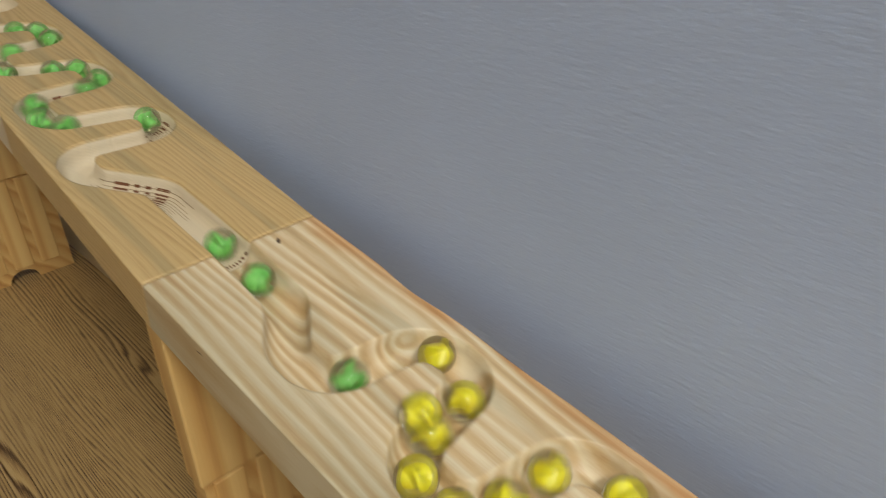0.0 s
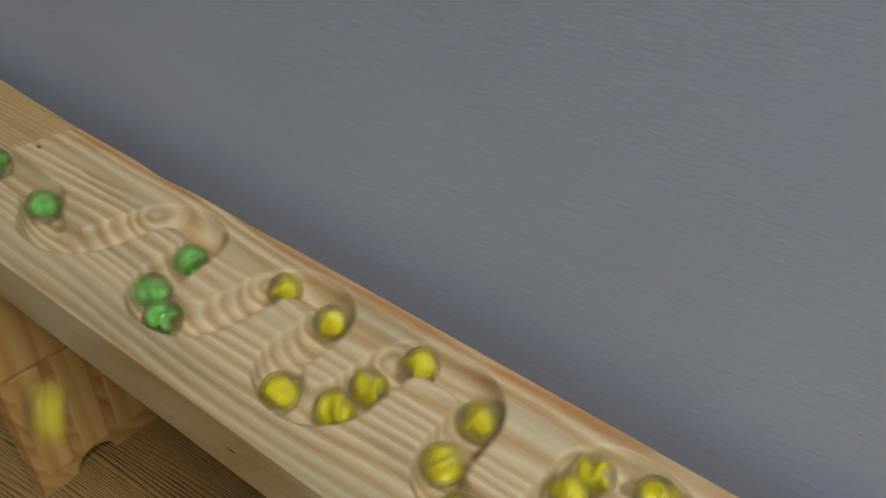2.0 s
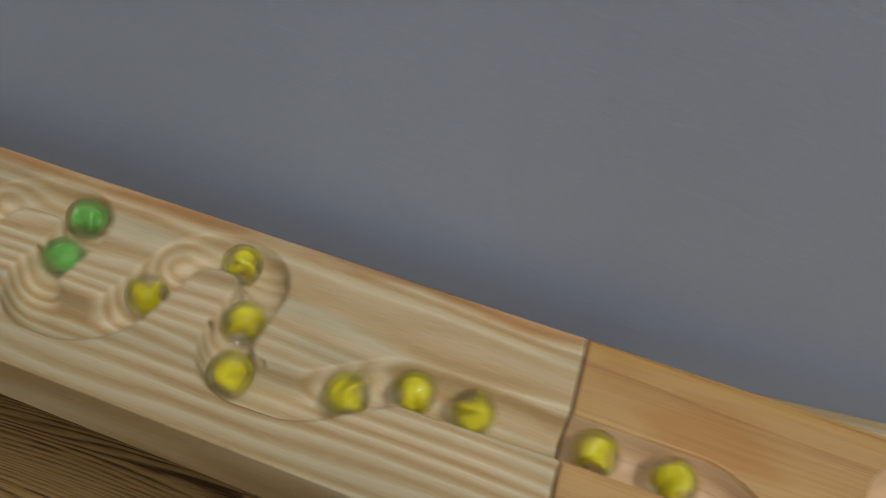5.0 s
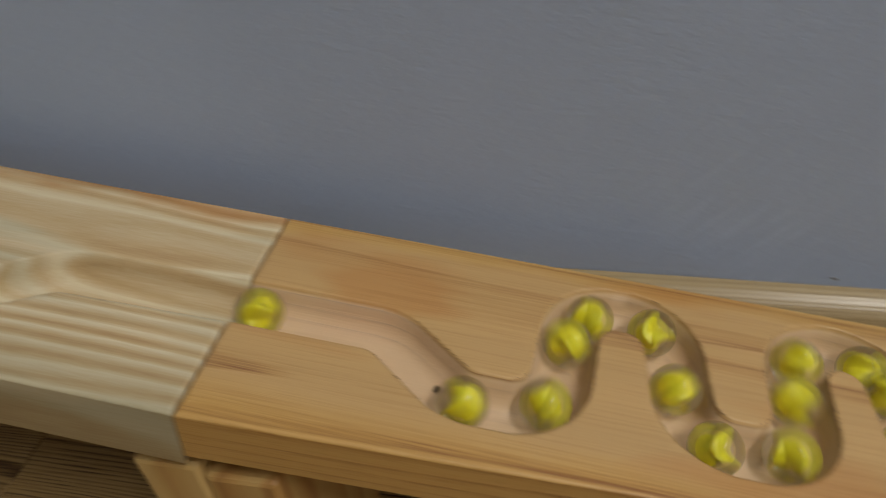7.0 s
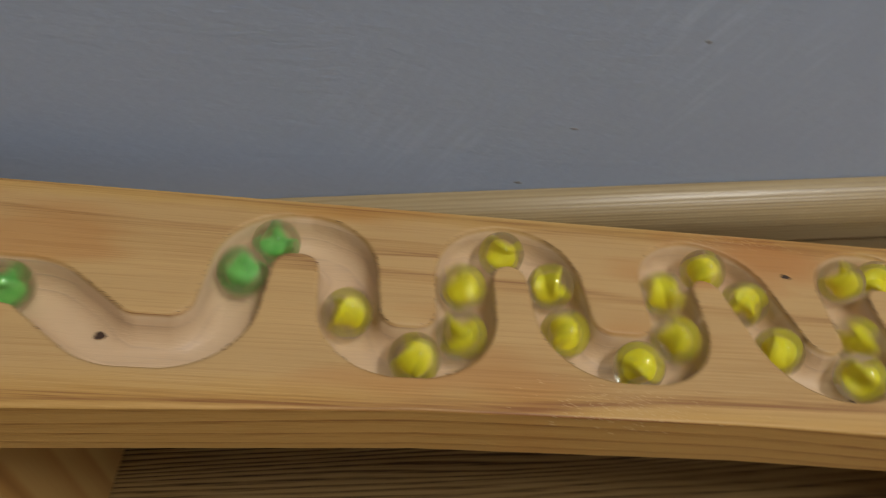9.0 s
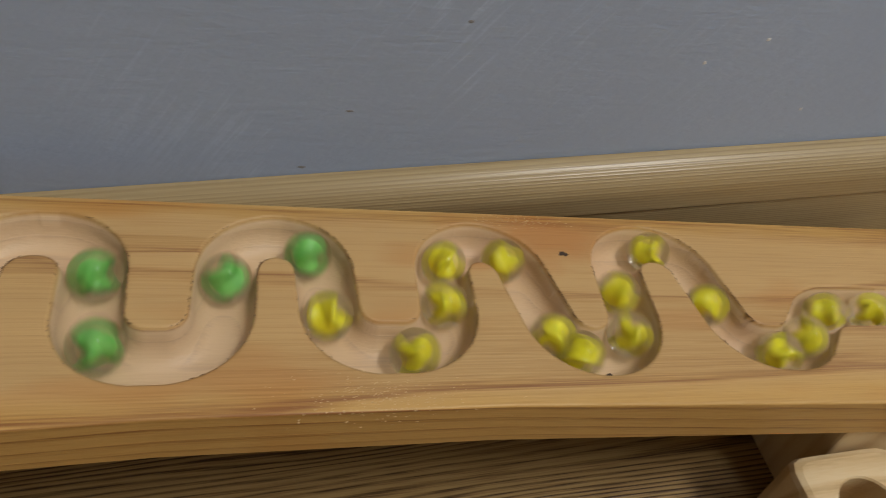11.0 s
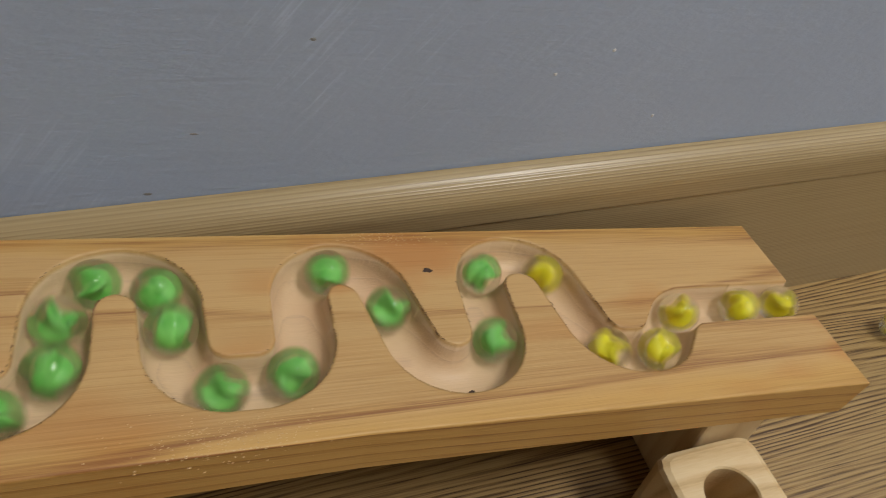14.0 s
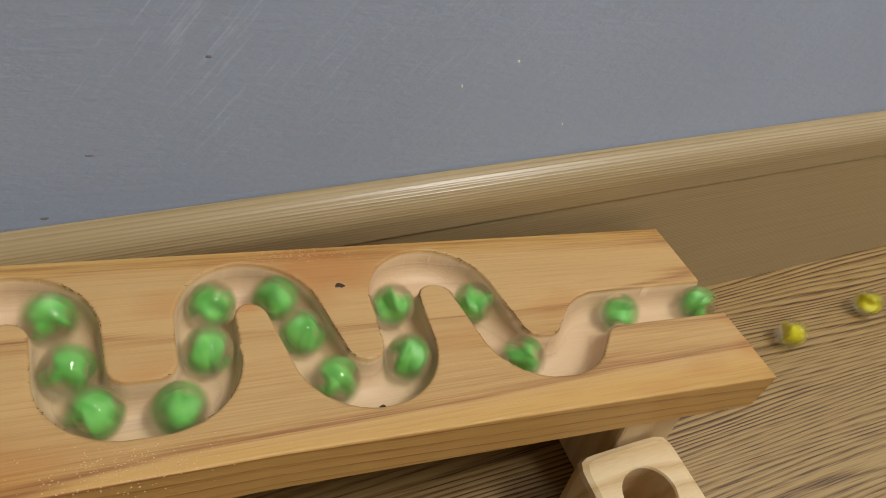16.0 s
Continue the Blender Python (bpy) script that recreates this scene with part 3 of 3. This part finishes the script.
def holed_block(x, y, wide, deep, tall, hole):
    """A toy block with rounded edges and a round hole from top to bottom."""
    bm = bmesh.new()
    n, c = 48, 0.004
    inner = [(x + hole * math.cos(2 * math.pi * k / n), y + hole * math.sin(2 * math.pi * k / n)) for k in range(n)]

    def outer(inset):
        out = []
        for k in range(n):
            a = 2 * math.pi * k / n
            cx, cy = math.cos(a), math.sin(a)
            p = 9.0
            r = 1 / (abs(cx) ** p + abs(cy) ** p) ** (1 / p)
            out.append((x + (wide / 2 - inset) * r * cx, y + (deep / 2 - inset) * r * cy))
        return out

    levels = [[(px, py, 0.0) for px, py in inner], [(px, py, 0.0) for px, py in outer(0.002)], [(px, py, 0.002) for px, py in outer(0)],
              [(px, py, tall - 0.003) for px, py in outer(0)], [(px, py, tall - 0.0009) for px, py in outer(0.0009)], [(px, py, tall) for px, py in outer(0.003)],
              [(x + (px - x) * 1.06, y + (py - y) * 1.06, tall) for px, py in inner], [(px, py, tall - 0.0008) for px, py in inner]]
    rings = [[bm.verts.new(p) for p in level] for level in levels]
    for a, b in zip(rings, rings[1:] + rings[:1]):
        for k in range(n):
            bm.faces.new((a[k], a[(k + 1) % n], b[(k + 1) % n], b[k]))
    bmesh.ops.recalc_face_normals(bm, faces=bm.faces)
    return bm


tagged(part("toy_block", holed_block(-0.0635, -0.1075, 0.0435, 0.0435, 0.0485, 0.0106), BLOCK_WOOD), "pale pine toy block with a round hole in its top", "block")


# ---- marbles ----
RADIUS = 0.008


def marble_meshes(name, colour):
    bm = bmesh.new()
    bmesh.ops.create_uvsphere(bm, u_segments=32, v_segments=18, radius=RADIUS)
    shell = bpy.data.meshes.new("shell")
    bm.to_mesh(shell)
    bm.free()
    shell.polygons.foreach_set("use_smooth", [True] * len(shell.polygons))
    shell.materials.append(GLASS)
    # three twisted vanes that meet on the axis
    bm = bmesh.new()
    for blade in range(3):
        grid = []
        for i in range(13):
            z = -1 + 2 * i / 12
            w = 0.0055 * math.sqrt(max(0.0, 1 - z * z * 0.97))
            row = []
            for j in range(6):
                r = w * j / 5
                a = blade * 2 * math.pi / 3 + 0.9 * z + 0.35 * j / 5
                th = 0.0023 * (1 - (j / 5) ** 2 * 0.75) * math.sqrt(max(0.02, 1 - z * z))
                for side in (-1, 1):
                    row.append(bm.verts.new((r * math.cos(a) - side * th * math.sin(a), r * math.sin(a) + side * th * math.cos(a), z * 0.0053)))
            grid.append(row)
        for a, b in zip(grid, grid[1:]):
            for j in range(5):
                bm.faces.new((a[2 * j], a[2 * j + 2], b[2 * j + 2], b[2 * j]))
                bm.faces.new((a[2 * j + 1], b[2 * j + 1], b[2 * j + 3], a[2 * j + 3]))
            bm.faces.new((a[10], a[11], b[11], b[10]))
    bmesh.ops.recalc_face_normals(bm, faces=bm.faces)
    core = bpy.data.meshes.new("core")
    bm.to_mesh(core)
    bm.free()
    core.polygons.foreach_set("use_smooth", [True] * len(core.polygons))
    core.materials.append(colour)
    return shell, core


MARBLES = {"yellow": marble_meshes("yellow", YELLOW), "green": marble_meshes("green", GREEN)}
ROLLING = []


def marble(colour):
    thing = tagged(new("marble"), "clear glass marble with a %s swirl inside" % colour, "marble", "%s marbles on the run" % colour)
    shell, core = MARBLES[colour]
    for name, me in (("shell", shell), ("core", core)):
        ob = new(name, me)
        ob.parent = thing
    return thing


def roll(colour, *steps):
    """A marble that passes the given lengths along the track, in metres, at the given seconds."""
    ROLLING.append((marble(colour), steps))


def glide(steps, t):
    """Monotone smooth reading of steps, going on at an even pace outside them."""
    ts, ss = [p[0] for p in steps], [p[1] for p in steps]
    if len(ts) == 1 or t <= ts[0]:
        return ss[0] - 0.082 * (ts[0] - t)
    if t >= ts[-1]:
        return ss[-1] + 0.1 * (t - ts[-1])
    k = max(i for i in range(len(ts) - 1) if ts[i] <= t)
    slope = [(b - a) / (d - c) for a, b, c, d in zip(ss, ss[1:], ts, ts[1:])]

    def tangent(i):
        if i == 0 or i == len(ts) - 1:
            return slope[min(i, len(slope) - 1)]
        return 2 * slope[i - 1] * slope[i] / (slope[i - 1] + slope[i])

    h = ts[k + 1] - ts[k]
    u = (t - ts[k]) / h
    return ((1 + 2 * u) * (1 - u) ** 2 * ss[k] + u * (1 - u) ** 2 * h * tangent(k) + u * u * (3 - 2 * u) * ss[k + 1] + u * u * (u - 1) * h * tangent(k + 1))


SEAT = -GROOVE_D - 0.0003 + RADIUS
LAST = float(ARC[-1])


def place(steps, t, lane):
    """Where the marble's middle is at t: in the groove, then off the end and away over the floor."""
    s = glide(steps, t)
    if s < LAST:
        x, y = on_track(max(s, 0.0))
        return RUN @ Vector((x, y, SEAT))
    lo, hi = 0.0, t
    for _ in range(30):
        mid = (lo + hi) / 2
        lo, hi = (mid, hi) if glide(steps, mid) < LAST else (lo, mid)
    after = t - hi
    off = RUN @ Vector((0.0005, TRACK[-1][1], SEAT))
    drop = max(RADIUS, off.z - 0.02 * after - 4.9 * after * after)
    run = 0.06 * (1 - math.exp(-after / 0.15)) + 0.9 * (1 - math.exp(-0.128 * after))
    return Vector((off.x + run, off.y + 0.007 * (1 - math.exp(-after / 0.15)) + lane * run, drop))


def path_rows(where):
    """Rows every tenth of a second, turning the marble as it rolls."""
    rows, turn, before = [], Matrix.Rotation(random.uniform(0, 6.28), 4, Vector((random.uniform(-1, 1), random.uniform(-1, 1), 0.4)).normalized()), None
    for k in range(161):
        p = where(k / 10)
        if before is not None:
            d = p - before
            if d.length > 1e-5:
                axis = Vector((-d.y, d.x, 0.0))
                if axis.length > 1e-7:
                    turn = Matrix.Rotation(min(d.length / RADIUS, 1.2), 4, axis.normalized()) @ turn
        rows.append((k / 10, Matrix.Translation(p) @ turn))
        before = p
    return rows


roll("yellow", (0, 0.975), (0.5, 1.011), (1, 1.036), (1.5, 1.071), (2, 1.110), (2.5, 1.157), (3, 1.191), (3.5, 1.239), (4, 1.287), (4.2, 1.306), (6.3, 1.497), (6.5, 1.530), (7, 1.600), (7.5, 1.685), (8, 1.733), (8.5, 1.770), (9, 1.794), (9.5, 1.821), (10, 1.857), (10.2, 1.870), (12.3, 2.029), (12.5, 2.048), (13, 2.090), (13.5, 2.128), (14, 2.170), (14.5, 2.208), (15, 2.248), (15.5, 2.307))
roll("yellow", (0, 1.004), (0.5, 1.029), (1, 1.061), (1.5, 1.100), (2, 1.143), (2.5, 1.191), (3, 1.230), (3.5, 1.284), (4, 1.325), (4.2, 1.343), (6.3, 1.558), (6.5, 1.598), (7, 1.676), (7.5, 1.729), (8, 1.757), (8.5, 1.786), (9, 1.824), (9.5, 1.866), (10, 1.901), (10.2, 1.910), (12.3, 2.066), (12.5, 2.087), (13, 2.127), (13.5, 2.173), (14, 2.210), (14.5, 2.257), (15, 2.314))
roll("yellow", (0, 1.025), (0.5, 1.064), (1, 1.099), (1.5, 1.145), (2, 1.187), (2.5, 1.223), (3, 1.272), (3.5, 1.317), (4, 1.362), (4.2, 1.380), (6.3, 1.590), (6.5, 1.633), (7, 1.702), (7.5, 1.745), (8, 1.774), (8.5, 1.803), (9, 1.843), (9.5, 1.880), (10, 1.918), (10.2, 1.929), (12.3, 2.093), (12.5, 2.109), (13, 2.155), (13.5, 2.194), (14, 2.233), (14.5, 2.286))
roll("yellow", (0, 1.045), (0.5, 1.085), (1, 1.127), (1.5, 1.175), (2, 1.211), (2.5, 1.254), (3, 1.294), (3.5, 1.335), (4, 1.386), (4.2, 1.397), (6.3, 1.651), (6.5, 1.687), (7, 1.729), (7.5, 1.759), (8, 1.792), (8.5, 1.827), (9, 1.863), (9.5, 1.901), (10, 1.934), (10.2, 1.947), (12.3, 2.111), (12.5, 2.129), (13, 2.174), (13.5, 2.217), (14, 2.258), (14.5, 2.321))
roll("yellow", (0.5, 1.104), (1, 1.148), (1.5, 1.194), (2, 1.227), (2.5, 1.279), (3, 1.319), (3.5, 1.366), (4, 1.401), (4.2, 1.421), (6.3, 1.688), (6.5, 1.713), (7, 1.744), (7.5, 1.778), (8, 1.816), (8.5, 1.857), (9, 1.888), (9.5, 1.927), (10, 1.965), (10.2, 1.976), (12.3, 2.140), (12.5, 2.160), (13, 2.192), (13.5, 2.236), (14, 2.290))
roll("yellow", (0, 1.082), (0.5, 1.130), (1, 1.169), (1.5, 1.208), (2, 1.252), (2.5, 1.309), (3, 1.345), (3.5, 1.388), (4, 1.430), (4.2, 1.447), (6.3, 1.708), (6.5, 1.729), (7, 1.766), (7.5, 1.795), (8, 1.833), (8.5, 1.873), (9, 1.911), (9.5, 1.952), (10, 1.991), (10.2, 2.006), (12.3, 2.174), (12.5, 2.192), (13, 2.222), (13.5, 2.260), (14, 2.312))
roll("yellow", (0, 1.102), (0.5, 1.147), (1, 1.190), (1.5, 1.236), (2, 1.290), (2.5, 1.335), (3, 1.373), (3.5, 1.412), (4, 1.456), (4.2, 1.468), (6.3, 1.741), (6.5, 1.758), (7, 1.790), (7.5, 1.823), (8, 1.861), (8.5, 1.900), (9, 1.931), (9.5, 1.970), (10, 2.008), (10.2, 2.020), (12.3, 2.191), (12.5, 2.213), (13, 2.261), (13.5, 2.321))
roll("yellow", (0, 1.132), (1.5, 1.270), (2, 1.314), (2.5, 1.355), (3, 1.391), (3.5, 1.443), (4, 1.483), (4.2, 1.502), (6.3, 1.768), (6.5, 1.782), (7, 1.813), (7.5, 1.853), (8, 1.888), (8.5, 1.924), (9, 1.958), (9.5, 1.992), (10, 2.030), (10.2, 2.044), (12.3, 2.212), (12.5, 2.234), (13, 2.282))
roll("yellow", (1, 1.238), (1.5, 1.289), (2.5, 1.383), (3, 1.430), (3.5, 1.470), (4, 1.512), (4.2, 1.534), (6.3, 1.781), (6.5, 1.798), (7, 1.836), (7.5, 1.875), (8, 1.909), (8.5, 1.945), (9, 1.979), (9.5, 2.020), (10, 2.059), (10.2, 2.068), (12.3, 2.243), (12.5, 2.271), (13, 2.326))
roll("yellow", (1, 1.264), (2.5, 1.407), (3, 1.454), (3.5, 1.493), (4, 1.558), (4.2, 1.592), (6.3, 1.799), (6.5, 1.822), (7, 1.858), (7.5, 1.894), (8, 1.926), (8.5, 1.967), (9, 1.999), (9.5, 2.038), (10, 2.077), (10.2, 2.094), (12.3, 2.274), (12.5, 2.305))
roll("yellow", (2, 1.383), (2.5, 1.428), (3, 1.465), (3.5, 1.530), (7, 1.875), (7.5, 1.914), (8, 1.947), (8.5, 1.985), (9, 2.025), (9.5, 2.066), (10, 2.108), (10.2, 2.125), (12.3, 2.303), (12.5, 2.328))
roll("yellow", (2, 1.398), (7, 1.899), (7.5, 1.931), (8, 1.969), (8.5, 2.008), (9, 2.044), (9.5, 2.094), (10, 2.129), (10.2, 2.143))
roll("yellow", (2, 1.421), (7.5, 1.952), (8, 1.989), (8.5, 2.030), (9, 2.065), (9.5, 2.108), (10, 2.150), (10.2, 2.161))
roll("yellow", (8, 2.010), (8.5, 2.050), (9, 2.096), (9.5, 2.125), (10, 2.170), (10.2, 2.181))
roll("yellow", (8, 2.030), (8.5, 2.070), (9, 2.114), (9.5, 2.156), (10, 2.189), (10.2, 2.203))
roll("yellow", (9, 2.144), (9.5, 2.182), (10, 2.228), (10.2, 2.235))
roll("yellow", (10.2, 2.258))
roll("green", (0, 0.936), (0.5, 0.988), (1, 1.018), (1.5, 1.030), (2, 1.054), (2.5, 1.092), (3, 1.128), (3.5, 1.174), (4, 1.214), (4.2, 1.232), (6.3, 1.425), (6.5, 1.450), (7.5, 1.556), (8, 1.637), (8.5, 1.711), (9, 1.746), (9.5, 1.786), (10, 1.824), (10.2, 1.839), (12.3, 2.006), (12.5, 2.026), (13, 2.062), (13.5, 2.104), (14, 2.140), (14.5, 2.180), (15, 2.218), (15.5, 2.260), (16, 2.316))
roll("green", (0, 0.854), (0.5, 0.930), (1, 0.979), (1.5, 1.013), (2, 1.035), (2.5, 1.070), (3, 1.107), (3.5, 1.157), (4, 1.191), (4.2, 1.208), (6.3, 1.401), (6.5, 1.425), (8, 1.595), (8.5, 1.681), (9, 1.729), (9.5, 1.766), (10, 1.796), (10.2, 1.808), (12.3, 1.972), (12.5, 1.994), (13, 2.030), (13.5, 2.069), (14, 2.108), (14.5, 2.153), (15, 2.188), (15.5, 2.228), (16, 2.272))
roll("green", (0, 0.821), (0.5, 0.910), (1, 0.956), (1.5, 0.989), (2, 1.011), (2.5, 1.029), (3, 1.043), (3.5, 1.085), (4, 1.119), (4.2, 1.134), (9.5, 1.685), (10, 1.734), (10.2, 1.744), (12.3, 1.916), (12.5, 1.930), (13, 1.966), (13.5, 2.009), (14, 2.047), (14.5, 2.091), (15, 2.129), (15.5, 2.174), (16, 2.210))
roll("green", (0, 0.629), (0.5, 0.677), (1, 0.735), (1.5, 0.801), (2, 0.884), (2.5, 0.951), (3, 0.984), (3.5, 1.005), (10, 1.692), (10.2, 1.712), (12.3, 1.881), (12.5, 1.901), (13, 1.937), (13.5, 1.978), (14, 2.018), (14.5, 2.059), (15, 2.100), (15.5, 2.143), (16, 2.180))
roll("green", (0, 0.583), (0.5, 0.641), (1, 0.688), (2, 0.833), (3, 0.960), (3.5, 0.980), (12.3, 1.845), (12.5, 1.869), (13, 1.903), (13.5, 1.936), (14, 1.970), (14.5, 2.013), (15, 2.050), (15.5, 2.091), (16, 2.130))
roll("green", (0, 0.564), (0.5, 0.619), (1, 0.661), (12.3, 1.815), (12.5, 1.839), (13, 1.873), (13.5, 1.915), (14, 1.948), (14.5, 1.991), (15, 2.030), (15.5, 2.070), (16, 2.106))
roll("green", (0, 0.542), (0.5, 0.603), (1, 0.639), (12.3, 1.797), (12.5, 1.812), (13, 1.846), (13.5, 1.883), (14, 1.918), (14.5, 1.958), (15, 1.998), (15.5, 2.036), (16, 2.072))
roll("green", (0, 0.506), (0.5, 0.569), (1, 0.619), (12.3, 1.779), (12.5, 1.783), (13, 1.825), (13.5, 1.865), (14, 1.902), (14.5, 1.932), (15, 1.968), (15.5, 2.015), (16, 2.050))
roll("green", (0, 0.489), (0.5, 0.518), (1, 0.604), (13.5, 1.851), (14, 1.882), (14.5, 1.918), (15, 1.956), (15.5, 1.996), (16, 2.032))
roll("green", (0, 0.465), (0.5, 0.484), (13.5, 1.824), (14, 1.864), (14.5, 1.901), (15, 1.933), (15.5, 1.970), (16, 2.008))
roll("green", (0, 0.450), (0.5, 0.461), (14, 1.847), (14.5, 1.888), (15, 1.917), (15.5, 1.949), (16, 1.988))
roll("green", (0, 0.420), (0.5, 0.448), (14.5, 1.869), (15, 1.903), (15.5, 1.932), (16, 1.964))
roll("green", (0, 0.377), (14.5, 1.839), (15, 1.877), (15.5, 1.913), (16, 1.941))
roll("green", (0, 0.341), (15.5, 1.887), (16, 1.923))
roll("green", (0, 0.320), (16, 1.901))
roll("green", (0, 0.305))

stray = marble("yellow")
STRAY = [(0, -0.806, -0.050, 0.0045), (0.2, -0.812, -0.043, 0.007), (0.5, -0.811, -0.043, 0.008), (1.0, -0.808, -0.050, 0.008), (1.5, -0.802, -0.073, 0.008), (1.8, -0.787, -0.0925, 0.0065)]


def stray_place(t):
    """The marble that jumped the groove: over the board, off its front edge, down and away."""
    if t <= 1.8:
        k = max(i for i in range(len(STRAY) - 1) if STRAY[i][0] <= t)
        a, b = STRAY[k], STRAY[k + 1]
        u = (t - a[0]) / (b[0] - a[0])
        return RUN @ Vector([p + (q - p) * u for p, q in zip(a[1:], b[1:])])
    edge = RUN @ Vector(STRAY[-1][1:])
    after = t - 1.8
    far = 0.5 * (1 - math.exp(-0.25 * after))
    return Vector((edge.x - 0.1 * far, edge.y - 0.02 * min(after, 0.2) - far * 0.8, max(RADIUS, edge.z - 0.03 * after - 4.9 * max(0.0, after - 0.14) ** 2)))


def motions():
    for k, (thing, steps) in enumerate(ROLLING):
        lane = 0.05 * math.sin(k * 2.4)
        walk(thing, path_rows(lambda t: place(steps, t, lane)))
    walk(stray, path_rows(stray_place))


# ---- floor planks ----
def planks():
    lengths = {}
    for row in range(14):
        y1 = WALL_Y - 0.1905 * row
        x = -4.22 + (0.37 * row) % 1.2
        while x < 1.8:
            x0, x1, y0, yt = max(x, -3.2), min(x + 1.2, 1.8), max(y1 - 0.19, -2.6), min(y1, WALL_Y)
            if x1 - x0 > 0.02 and yt - y0 > 0.005:
                key = (round(x1 - x0, 3), round(yt - y0, 3))
                if key not in lengths:
                    me = bpy.data.meshes.new("plank")
                    bm = box_bm(0, x1 - x0 - 0.0006, 0, yt - y0 - 0.0006, -0.004, 0, 0.0005, 1)
                    bm.to_mesh(me)
                    bm.free()
                    me.materials.append(FLOOR_WOOD)
                    lengths[key] = me
                ob = new("plank", lengths[key])
                ob.parent = floor
                ob.location = (x0, y0, 0)
            x += 1.2


planks()
motions()
